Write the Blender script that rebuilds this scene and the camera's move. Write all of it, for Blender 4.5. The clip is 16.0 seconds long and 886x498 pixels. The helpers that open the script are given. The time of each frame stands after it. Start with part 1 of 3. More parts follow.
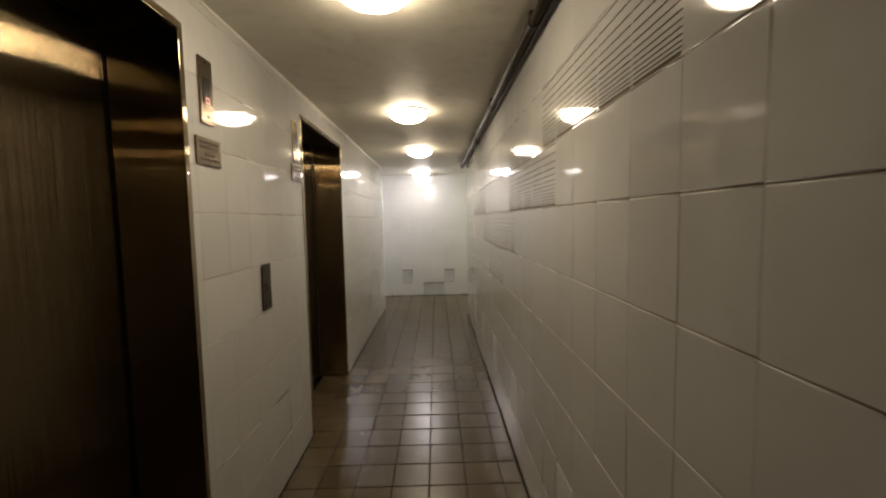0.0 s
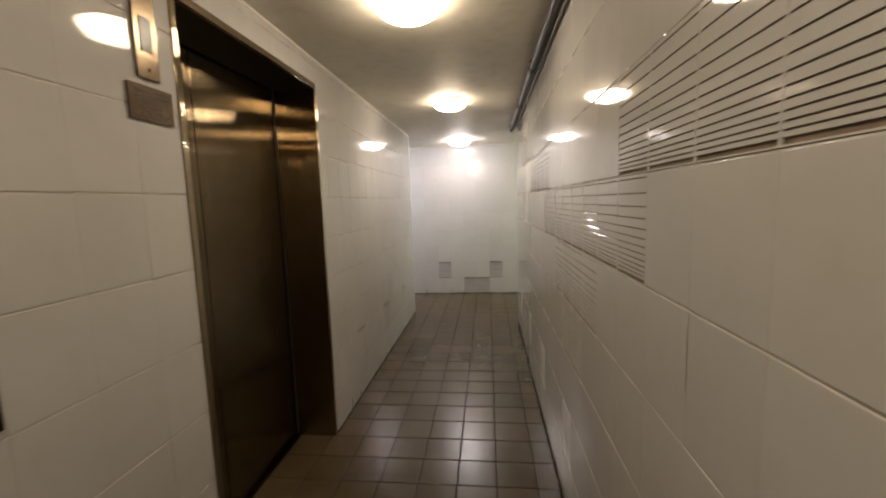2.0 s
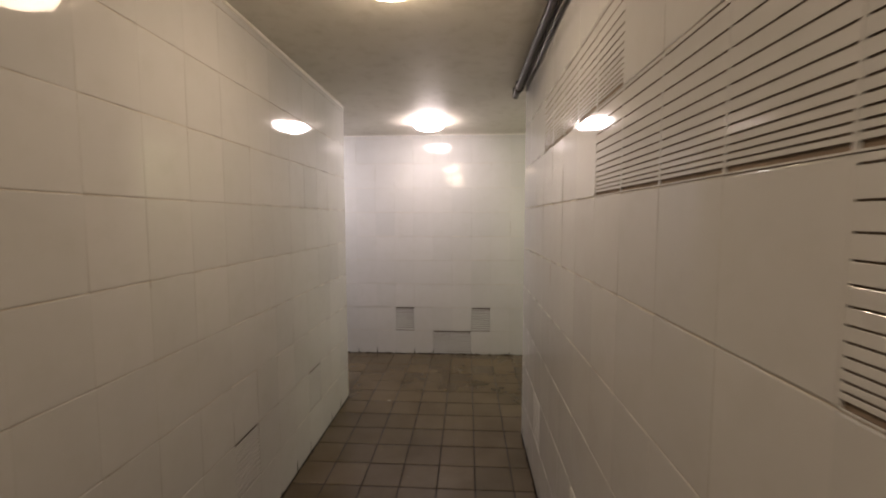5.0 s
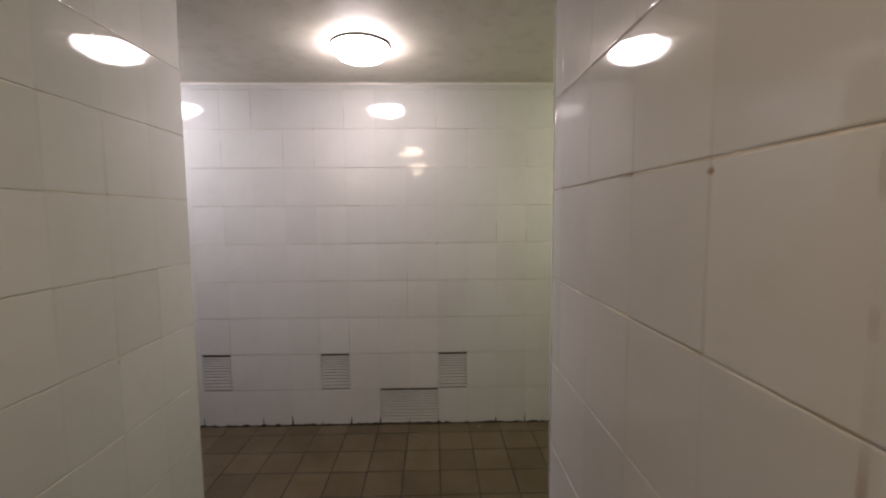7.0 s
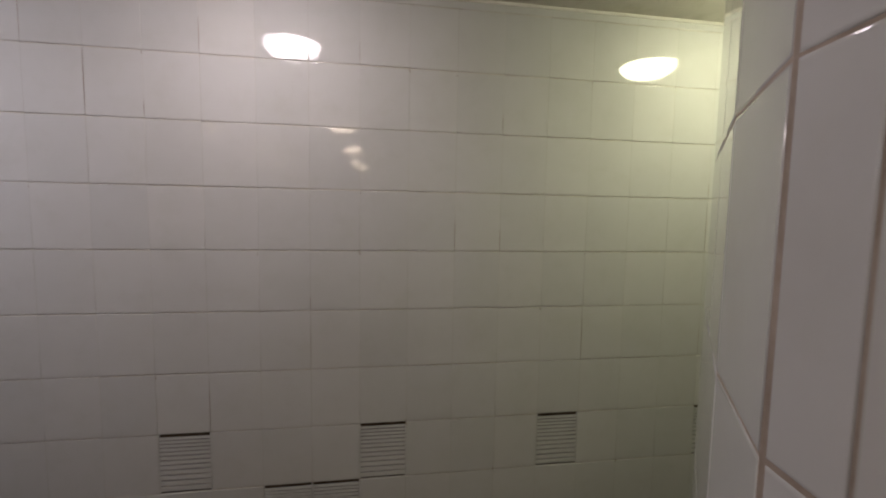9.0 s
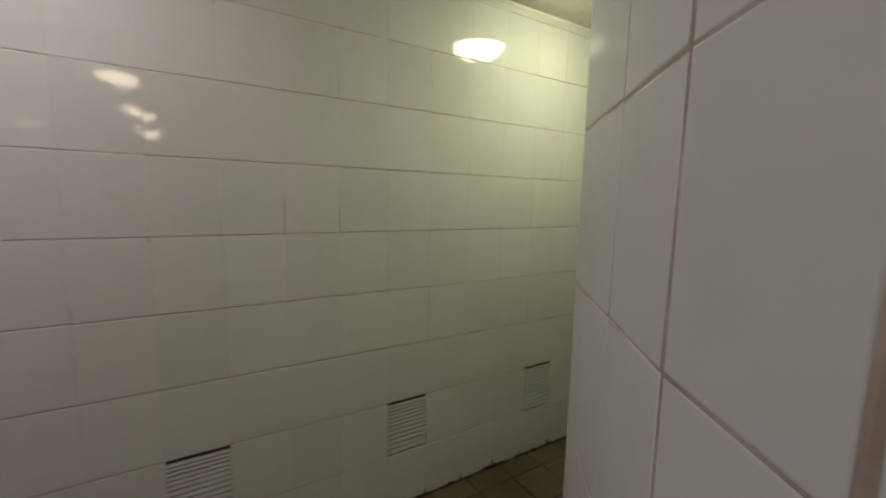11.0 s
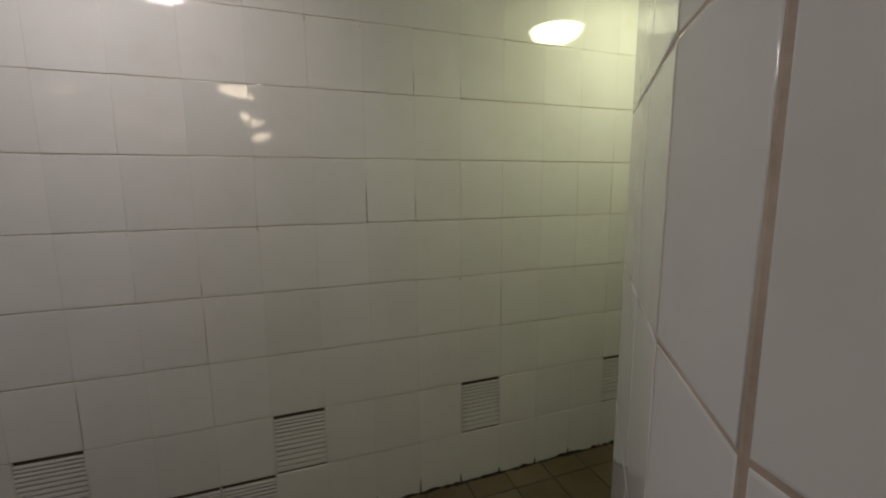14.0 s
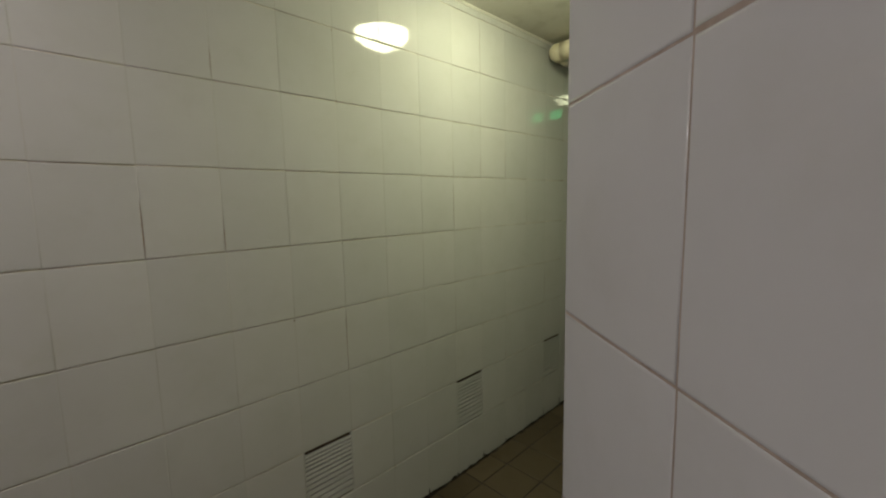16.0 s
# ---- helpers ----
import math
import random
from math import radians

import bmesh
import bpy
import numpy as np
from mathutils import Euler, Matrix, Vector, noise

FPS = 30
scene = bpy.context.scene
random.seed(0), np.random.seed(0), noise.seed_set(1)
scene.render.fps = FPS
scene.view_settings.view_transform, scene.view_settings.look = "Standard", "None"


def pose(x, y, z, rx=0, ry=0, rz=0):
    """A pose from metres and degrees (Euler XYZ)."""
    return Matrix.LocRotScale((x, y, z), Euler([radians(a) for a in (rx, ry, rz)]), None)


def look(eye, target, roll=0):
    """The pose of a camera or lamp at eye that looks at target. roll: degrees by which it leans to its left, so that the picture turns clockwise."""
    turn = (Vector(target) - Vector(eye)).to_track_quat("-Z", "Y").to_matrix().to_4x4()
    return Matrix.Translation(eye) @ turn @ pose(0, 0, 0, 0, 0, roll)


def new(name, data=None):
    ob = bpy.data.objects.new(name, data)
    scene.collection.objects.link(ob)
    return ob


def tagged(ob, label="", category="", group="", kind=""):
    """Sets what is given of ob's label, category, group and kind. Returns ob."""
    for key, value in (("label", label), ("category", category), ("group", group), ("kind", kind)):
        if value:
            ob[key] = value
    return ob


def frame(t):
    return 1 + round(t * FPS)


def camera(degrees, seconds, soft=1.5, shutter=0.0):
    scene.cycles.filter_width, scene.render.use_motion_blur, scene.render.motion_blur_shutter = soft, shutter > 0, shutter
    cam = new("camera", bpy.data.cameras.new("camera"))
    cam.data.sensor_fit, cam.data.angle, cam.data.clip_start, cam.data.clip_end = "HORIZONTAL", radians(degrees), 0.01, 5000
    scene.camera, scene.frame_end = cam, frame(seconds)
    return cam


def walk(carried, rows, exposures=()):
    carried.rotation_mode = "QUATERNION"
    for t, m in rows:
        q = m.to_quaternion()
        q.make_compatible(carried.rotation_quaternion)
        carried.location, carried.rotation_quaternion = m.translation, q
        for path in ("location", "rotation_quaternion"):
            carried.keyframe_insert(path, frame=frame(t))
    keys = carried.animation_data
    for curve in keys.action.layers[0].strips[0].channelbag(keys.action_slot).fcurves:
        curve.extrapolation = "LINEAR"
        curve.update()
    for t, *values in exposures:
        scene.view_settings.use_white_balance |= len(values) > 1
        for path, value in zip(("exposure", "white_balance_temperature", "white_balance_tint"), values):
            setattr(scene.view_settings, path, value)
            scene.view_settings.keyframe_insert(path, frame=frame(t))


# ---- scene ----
cam = camera(94.5, 16.0, soft=2.1, shutter=0.3)
PATH = [
    (0, (-0.132, -7.796, 1.461), (-0.102, -5.802, 1.314), -1.1),
    (0.5, (-0.084, -7.468, 1.454), (-0.248, -5.48, 1.307), 0.3),
    (1, (-0.074, -7.106, 1.457), (-0.27, -5.124, 1.273), 1.7),
    (1.5, (-0.052, -6.729, 1.452), (-0.216, -4.746, 1.243), 0.7),
    (2, (-0.017, -6.361, 1.451), (-0.236, -4.387, 1.221), -1.85),
    (2.5, (-0.014, -5.967, 1.447), (-0.113, -3.982, 1.221), -1.1),
    (3, (-0.001, -5.592, 1.442), (-0.152, -3.612, 1.204), -0.9),
    (3.5, (-0.007, -5.252, 1.435), (-0.156, -3.267, 1.243), -0.2),
    (6, (-0.053, -3.514, 1.445), (-0.095, -1.519, 1.298), -0.7),
    (6.5, (-0.049, -3.125, 1.447), (0.029, -1.135, 1.259), -0.7),
    (7, (-0.016, -2.735, 1.431), (0.025, -0.742, 1.27), -0.4),
    (7.4, (0.0, -2.424, 1.415), (0.164, -0.435, 1.284), -0.1),
    (7.5, (0.01, -2.393, 1.42), (0.193, -0.403, 1.294), -0.1),
    (8, (0.04, -2.06, 1.402), (0.277, -0.08, 1.233), -0.9),
    (8.2, (0.075, -1.956, 1.407), (0.287, 0.027, 1.242), 0.3),
    (10.3, (0.114, -1.653, 1.393), (0.718, 0.244, 1.2), 0.4),
    (10.5, (0.123, -1.644, 1.395), (0.801, 0.227, 1.189), 0.3),
    (10.8, (0.098, -1.607, 1.387), (0.953, 0.189, 1.178), 0.7),
    (11, (0.109, -1.551, 1.385), (1.155, 0.137, 1.146), 1.2),
    (11.2, (0.096, -1.499, 1.382), (1.375, 0.022, 1.154), 2.2),
    (11.5, (0.084, -1.41, 1.374), (1.566, -0.075, 1.218), 4.1),
    (11.8, (0.079, -1.322, 1.374), (1.702, -0.165, 1.208), 3.0),
    (12, (0.083, -1.292, 1.372), (1.755, -0.212, 1.172), 1.3),
    (12.3, (0.078, -1.374, 1.378), (1.667, -0.169, 1.23), -1.6),
    (12.5, (0.064, -1.457, 1.384), (1.489, -0.057, 1.294), -3.0),
    (12.7, (0.062, -1.531, 1.385), (1.249, 0.077, 1.315), -2.9),
    (13, (0.085, -1.602, 1.383), (0.984, 0.178, 1.23), -2.8),
    (13.3, (0.107, -1.636, 1.382), (0.858, 0.198, 1.116), -2.5),
    (13.5, (0.132, -1.64, 1.383), (0.814, 0.214, 1.07), -1.9),
    (14, (0.136, -1.637, 1.383), (0.799, 0.227, 1.091), -0.5),
    (14.5, (0.154, -1.55, 1.377), (0.955, 0.265, 1.122), -0.4),
    (15, (0.171, -1.445, 1.384), (1.215, 0.245, 1.148), -2.1),
    (15.5, (0.184, -1.381, 1.39), (1.428, 0.169, 1.17), -1.4),
    (16, (0.203, -1.339, 1.392), (1.597, 0.075, 1.156), -1.2),
]

walk(cam, [(t, look(eye, target, roll)) for t, eye, target, roll in PATH],
     exposures=[(0.0, -0.1, 6500, 4), (1.5, -0.08, 6550, 6), (2.5, -0.08, 6550, 11), (3.7, -0.08, 6550, 12), (5.8, -0.56, 6900, 15), (7.0, -0.70, 6500, 13), (8.2, -1.06, 6300, 17), (10.3, -1.25, 6500, 6), (16.0, -1.28, 6400, 7)])

# world: a closed basement, no daylight
world = bpy.data.worlds.new("world")
scene.world = world
world.use_nodes = True
world.node_tree.nodes["Background"].inputs[0].default_value = (0.0, 0.0, 0.0, 1)
world.node_tree.nodes["Background"].inputs[1].default_value = 0.0
scene.view_settings.exposure = 0.0

# lamp glass: colour, radiance
WARM = ((1.0, 0.80, 0.585), 45.0)
NEUTRAL = ((1.0, 0.885, 0.885), 85.0)
COOL = ((0.97, 0.92, 1.0), 116.0)
GREENISH = ((0.97, 0.98, 0.63), 110.0)
GREENISH_DIM = ((0.98, 1.0, 0.62), 17.0)

# plan, in metres: far wall at y = 0, corridor runs towards -y
LX, RX = -1.0, 0.325
NEAR_Y = -1.072
END_Y = -9.6
WEST, EAST = -4.2, 8.2
H = 2.29
TW, TH = 0.2, 0.25
SUB = 0.035
CORNER = [(RX, -1.572), (0.336, -1.511), (0.426, -1.376), (0.527, -1.2525), (0.660, -1.090)]


# ---------------- materials ----------------
def nodes_of(name):
    m = bpy.data.materials.new(name)
    m.use_nodes = True
    nt = m.node_tree
    return m, nt, nt.nodes["Principled BSDF"]


def add(nt, kind, **values):
    n = nt.nodes.new(kind)
    for key, value in values.items():
        if key in n.inputs:
            n.inputs[key].default_value = value
    return n


def noise_tex(nt, scale, detail=4.0, rough=0.55, coord="Object"):
    tc = nt.nodes.new("ShaderNodeTexCoord")
    n = add(nt, "ShaderNodeTexNoise", Scale=scale, Detail=detail, Roughness=rough)
    nt.links.new(tc.outputs[coord], n.inputs["Vector"])
    return n


def world_noise(nt, scale, detail=4.0, rough=0.55):
    g = nt.nodes.new("ShaderNodeNewGeometry")
    n = add(nt, "ShaderNodeTexNoise", Scale=scale, Detail=detail, Roughness=rough)
    nt.links.new(g.outputs["Position"], n.inputs["Vector"])
    return n


def ramp(nt, src, a, b, lo=0.3, hi=0.7):
    r = nt.nodes.new("ShaderNodeValToRGB")
    r.color_ramp.elements[0].position, r.color_ramp.elements[1].position = lo, hi
    r.color_ramp.elements[0].color, r.color_ramp.elements[1].color = (*a, 1), (*b, 1)
    nt.links.new(src, r.inputs[0])
    return r


def mix(nt, fac, a, b, mode="MIX"):
    m = nt.nodes.new("ShaderNodeMix")
    m.data_type, m.blend_type = "RGBA", mode
    for sock, v in ((m.inputs[0], fac), (m.inputs[6], a), (m.inputs[7], b)):
        if isinstance(v, (int, float)):
            sock.default_value = v
        elif isinstance(v, tuple):
            sock.default_value = (*v, 1)
        else:
            nt.links.new(v, sock)
    return m.outputs[2]


def bump(nt, bsdf, height, strength, distance):
    b = add(nt, "ShaderNodeBump", Strength=strength, Distance=distance)
    nt.links.new(height, b.inputs["Height"])
    nt.links.new(b.outputs[0], bsdf.inputs["Normal"])
    return b


def glaze(name, a, b, rough_lo, rough_hi, random_out, soiled=0.05):
    """Glazed ceramic: tone by tile, cloudy stains, slightly wavy gloss."""
    m, nt, bs = nodes_of(name)
    if random_out == "object":
        rnd = nt.nodes.new("ShaderNodeObjectInfo").outputs["Random"]
    else:
        rnd = nt.nodes.new("ShaderNodeNewGeometry").outputs["Random Per Island"]
    tone = ramp(nt, rnd, a, b, 0.0, 1.0)
    big = world_noise(nt, 1.7, 5.0, 0.6)
    dirt = ramp(nt, big.outputs[0], (1 - soiled, 1 - 1.1 * soiled, 1 - 1.4 * soiled), (1, 1, 1), 0.32, 0.58)
    streak = world_noise(nt, 9.0, 6.0, 0.65)
    spots = ramp(nt, streak.outputs[0], (0.965, 0.96, 0.945), (1, 1, 1), 0.30, 0.50)
    c = mix(nt, 1.0, tone.outputs[0], dirt.outputs[0], "MULTIPLY")
    c = mix(nt, 1.0, c, spots.outputs[0], "MULTIPLY")
    nt.links.new(c, bs.inputs["Base Color"])
    rr = world_noise(nt, 5.0, 5.0, 0.6)
    r = nt.nodes.new("ShaderNodeMapRange")
    r.inputs[3].default_value, r.inputs[4].default_value = rough_lo, rough_hi
    nt.links.new(rr.outputs[0], r.inputs[0])
    nt.links.new(r.outputs[0], bs.inputs["Roughness"])
    bs.inputs["Specular IOR Level"].default_value = 0.37
    wav = world_noise(nt, 14.0, 2.0, 0.4)
    bump(nt, bs, wav.outputs[0], 0.035, 0.01)
    return m


TILE = glaze("white_glazed_tile", (0.48, 0.477, 0.466), (0.513, 0.508, 0.495), 0.03, 0.075, "object")
TILE_JOINED = glaze("white_glazed_tiles_joined", (0.48, 0.477, 0.466), (0.513, 0.508, 0.495), 0.03, 0.075, "island")
FLOOR_TILE = glaze("buff_floor_tile", (0.070, 0.053, 0.031), (0.090, 0.068, 0.041), 0.21, 0.30, "object", 0.3)
FLOOR_TILE_JOINED = glaze("buff_floor_tiles_joined", (0.070, 0.053, 0.031), (0.090, 0.068, 0.041), 0.21, 0.30, "island", 0.3)


def rough_paint(name, a, b, rough, scale=3.0, bump_scale=60.0, bump_strength=0.15):
    m, nt, bs = nodes_of(name)
    n1 = world_noise(nt, scale, 6.0, 0.62)
    c = ramp(nt, n1.outputs[0], a, b, 0.3, 0.68)
    n2 = world_noise(nt, scale * 9, 5.0, 0.6)
    s = ramp(nt, n2.outputs[0], (0.88, 0.87, 0.84), (1, 1, 1), 0.28, 0.5)
    nt.links.new(mix(nt, 1.0, c.outputs[0], s.outputs[0], "MULTIPLY"), bs.inputs["Base Color"])
    bs.inputs["Roughness"].default_value = rough
    bs.inputs["Specular IOR Level"].default_value = 0.3
    n3 = world_noise(nt, bump_scale, 4.0, 0.6)
    bump(nt, bs, n3.outputs[0], bump_strength, 0.004)
    return m


CEILING = rough_paint("ceiling_paint", (0.66, 0.625, 0.545), (0.75, 0.715, 0.635), 0.55, 1.3)
TRIM = rough_paint("trim_paint", (0.70, 0.67, 0.60), (0.78, 0.75, 0.69), 0.4, 4.0)
GROUT = rough_paint("wall_grout", (0.38, 0.32, 0.25), (0.62, 0.57, 0.49), 0.9, 6.0)
GROUT_BROWN = rough_paint("brown_grout", (0.23, 0.18, 0.145), (0.40, 0.335, 0.28), 0.9, 8.0)
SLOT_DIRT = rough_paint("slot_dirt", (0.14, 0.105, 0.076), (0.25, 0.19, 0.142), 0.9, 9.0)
# dark brown that puts the shade of deep slots into the colour
SLOT_SHADE = rough_paint("slot_shade", (0.06, 0.043, 0.03), (0.12, 0.09, 0.065), 0.9, 9.0)
FLOOR_GROUT = rough_paint("floor_grout", (0.010, 0.008, 0.006), (0.028, 0.022, 0.017), 0.9, 5.0)
SUBWALL = rough_paint("wall_render", (0.07, 0.062, 0.055), (0.12, 0.108, 0.095), 0.9, 2.0)
JOINT_GLAZE = glaze("glazed_joint_bead", (0.42, 0.405, 0.365), (0.49, 0.475, 0.435), 0.06, 0.12, "island")
PLAIN_GLAZE = glaze("plain_glazed_wall", (0.53, 0.525, 0.51), (0.56, 0.555, 0.54), 0.06, 0.14, "object")
PIPE_DARK = rough_paint("dark_pipe_paint", (0.010, 0.007, 0.0045), (0.042, 0.029, 0.018), 0.42, 9.0)
PIPE_DARK.node_tree.nodes["Principled BSDF"].inputs["Specular IOR Level"].default_value = 0.1
PIPE_CREAM = rough_paint("cream_pipe_plastic", (0.60, 0.53, 0.38), (0.70, 0.63, 0.47), 0.3, 5.0)
BLACK = rough_paint("black_plastic", (0.008, 0.008, 0.008), (0.018, 0.017, 0.016), 0.25, 8.0)
ENGRAVED = rough_paint("engraved_fill", (0.05, 0.035, 0.025), (0.09, 0.065, 0.05), 0.6, 20.0)
GRIME = rough_paint("grime_seam", (0.008, 0.007, 0.005), (0.03, 0.024, 0.018), 0.95, 7.0)
GRIME.node_tree.nodes["Principled BSDF"].inputs["Specular IOR Level"].default_value = 0.08


def steel(name, a, b, rough_lo, rough_hi, sx, sy, sz, brush=0.2):
    """Brushed stainless steel: fine lines along one way, smears over it."""
    m, nt, bs = nodes_of(name)
    g = nt.nodes.new("ShaderNodeNewGeometry")
    mp = nt.nodes.new("ShaderNodeMapping")
    mp.inputs["Scale"].default_value = (sx, sy, sz)
    nt.links.new(g.outputs["Position"], mp.inputs["Vector"])
    n = add(nt, "ShaderNodeTexNoise", Scale=1.0, Detail=3.0, Roughness=0.6)
    nt.links.new(mp.outputs[0], n.inputs["Vector"])
    sm = world_noise(nt, 2.6, 5.0, 0.6)
    c = ramp(nt, sm.outputs[0], a, b, 0.3, 0.7)
    nt.links.new(c.outputs[0], bs.inputs["Base Color"])
    bs.inputs["Metallic"].default_value = 1.0
    r = nt.nodes.new("ShaderNodeMapRange")
    r.inputs[3].default_value, r.inputs[4].default_value = rough_lo, rough_hi
    nt.links.new(sm.outputs[0], r.inputs[0])
    nt.links.new(r.outputs[0], bs.inputs["Roughness"])
    # brush lines tip the normal sideways, so that lamps draw out into level bands
    across = nt.nodes.new("ShaderNodeVectorMath")
    across.operation = "CROSS_PRODUCT"
    nt.links.new(g.outputs["Normal"], across.inputs[0])
    across.inputs[1].default_value = (0.0, 0.0, 1.0)
    tip = nt.nodes.new("ShaderNodeMapRange")
    tip.inputs[3].default_value, tip.inputs[4].default_value = -brush, brush
    nt.links.new(n.outputs[0], tip.inputs[0])
    lean = nt.nodes.new("ShaderNodeVectorMath")
    lean.operation = "SCALE"
    nt.links.new(across.outputs[0], lean.inputs[0])
    nt.links.new(tip.outputs[0], lean.inputs["Scale"])
    both = nt.nodes.new("ShaderNodeVectorMath")
    nt.links.new(g.outputs["Normal"], both.inputs[0])
    nt.links.new(lean.outputs[0], both.inputs[1])
    unit = nt.nodes.new("ShaderNodeVectorMath")
    unit.operation = "NORMALIZE"
    nt.links.new(both.outputs[0], unit.inputs[0])
    nt.links.new(unit.outputs[0], bs.inputs["Normal"])
    bs.inputs["Anisotropic"].default_value = 0.3
    tg = add(nt, "ShaderNodeCombineXYZ", X=0.6, Y=0.8, Z=0.0)
    nt.links.new(tg.outputs[0], bs.inputs["Tangent"])
    return m


STEEL_DOOR = steel("brushed_door_steel", (0.20, 0.156, 0.095), (0.245, 0.193, 0.121), 0.05, 0.07, 6000, 6000, 1, 1.5)
STEEL_FRAME = steel("brushed_frame_steel", (0.38, 0.31, 0.21), (0.45, 0.37, 0.26), 0.03, 0.05, 6000, 6000, 1, 1.0)
STEEL_PLATE = steel("brushed_plate_steel", (0.15, 0.113, 0.076), (0.22, 0.17, 0.12), 0.20, 0.30, 3, 3, 700)
STEEL_CALL = steel("dark_call_plate_steel", (0.075, 0.052, 0.031), (0.11, 0.078, 0.048), 0.18, 0.26, 3, 3, 700)
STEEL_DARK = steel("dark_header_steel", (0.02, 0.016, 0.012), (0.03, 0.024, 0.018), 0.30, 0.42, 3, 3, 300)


def glow(name, colour, strength):
    m, nt, bs = nodes_of(name)
    bs.inputs["Base Color"].default_value = (0.8, 0.8, 0.8, 1)
    bs.inputs["Roughness"].default_value = 0.25
    bs.inputs["Emission Color"].default_value = (*colour, 1)
    bs.inputs["Emission Strength"].default_value = strength
    return m


# ---------------- mesh helpers ----------------
def mesh_of(name, bm, material):
    me = bpy.data.meshes.new(name)
    bmesh.ops.recalc_face_normals(bm, faces=bm.faces)
    bm.to_mesh(me)
    bm.free()
    for mt in material if isinstance(material, (list, tuple)) else [material]:
        me.materials.append(mt)
    return me


def part(name, bm, material, parent=None, label=""):
    ob = new(name, mesh_of(name, bm, material))
    if parent is not None:
        ob.parent = parent
    if label:
        ob["label"] = label
    return ob


def box_bm(x0, x1, y0, y1, z0, z1, bevel=0.0, bm=None, segments=2):
    own = bm if bm is not None else bmesh.new()
    r = bmesh.ops.create_cube(own, size=1, matrix=Matrix.Translation(((x0 + x1) / 2, (y0 + y1) / 2, (z0 + z1) / 2))
                              @ Matrix.Diagonal((abs(x1 - x0), abs(y1 - y0), abs(z1 - z0), 1)))
    if bevel:
        edges = {e for v in r["verts"] for e in v.link_edges}
        bmesh.ops.bevel(own, geom=list(edges), offset=bevel, segments=segments, affect="EDGES", profile=0.5)
    return own


def tube(bm, p0, p1, radius, segments=20, r2=None):
    p0, p1 = Vector(p0), Vector(p1)
    d = p1 - p0
    m = Matrix.Translation((p0 + p1) / 2) @ d.to_track_quat("Z", "Y").to_matrix().to_4x4()
    bmesh.ops.create_cone(bm, cap_ends=True, segments=segments, radius1=radius, radius2=radius if r2 is None else r2, depth=d.length, matrix=m)


def lathe(bm, profile, centre=(0, 0, 0), segments=40):
    rings = []
    for r, z in profile:
        if r < 1e-5:
            rings.append([bm.verts.new((centre[0], centre[1], centre[2] + z))])
        else:
            rings.append([bm.verts.new((centre[0] + r * math.cos(2 * math.pi * k / segments), centre[1] + r * math.sin(2 * math.pi * k / segments), centre[2] + z)) for k in range(segments)])
    for a, b in zip(rings, rings[1:]):
        for k in range(segments):
            j = (k + 1) % segments
            quad = [a[k % len(a)], a[j % len(a)], b[j % len(b)], b[k % len(b)]]
            quad = list(dict.fromkeys(quad))
            if len(quad) > 2:
                bm.faces.new(quad)
    return bm


def smooth(ob):
    for p in ob.data.polygons:
        p.use_smooth = True
    return ob


def thing(name, label, category, group="", at=(0, 0, 0)):
    e = new(name)
    e.location = at
    e.empty_display_size = 0.05
    return tagged(e, label, category, group)


def structure(name, bm, material, label, category):
    return tagged(part(name, bm, material), label, category, kind="structure")


# ---------------- large structure ----------------
def prism(points, z0, z1):
    bm = bmesh.new()
    lo = [bm.verts.new((x, y, z0)) for x, y in points]
    hi = [bm.verts.new((x, y, z1)) for x, y in points]
    bm.faces.new(lo)
    bm.faces.new(hi)
    for k in range(len(points)):
        j = (k + 1) % len(points)
        bm.faces.new((lo[k], lo[j], hi[j], hi[k]))
    return bm


LIFTS = [(-7.40, -6.32), (-5.098, -3.98)]
LIFT_TOP = 2.15
DEEP = 0.24

floor = structure("floor", box_bm(WEST, EAST, END_Y, 0.3, -0.15, -0.0035), FLOOR_GROUT, "buff square ceramic floor tiles with dark grimy joints", "floor")
structure("ceiling", box_bm(WEST, EAST, END_Y, 0.3, H, H + 0.15), CEILING, "cream painted low plaster ceiling with faint stains", "ceiling")

wall_far = structure("wall_north", box_bm(WEST, EAST, SUB, 0.3, -0.15, H), SUBWALL, "white glazed tile wall with low louvred vent tiles", "wall")

bm = bmesh.new()
last = END_Y
for a, b in LIFTS:
    box_bm(LX - 0.30, LX - SUB, last, a, -0.15, H, bm=bm)
    box_bm(LX - 0.30, LX - SUB, a, b, LIFT_TOP, H, bm=bm)
    last = b
box_bm(LX - 0.30, LX - SUB, last, NEAR_Y - SUB, -0.15, H, bm=bm)
wall_left = structure("wall_west", bm, SUBWALL, "white glazed tile wall with two lift openings", "wall")

wall_right = structure("wall_east", box_bm(RX + SUB, RX + 0.28, END_Y, CORNER[0][1] - 0.01, -0.15, H), SUBWALL, "white glazed tile wall with zigzag of louvred tiles", "wall")

inset = [(RX + SUB, CORNER[0][1] - 0.01), (0.374, -1.54), (0.458, -1.395), (0.555, -1.275), (0.680, -1.128), (0.95, NEAR_Y - 0.05), (0.95, -1.35), (0.70, -1.45), (RX + 0.28, -1.70)]
wall_corner = structure("wall_corner", prism(inset, -0.15, H), SUBWALL, "faceted white tiled wall corner with brown grout", "wall")

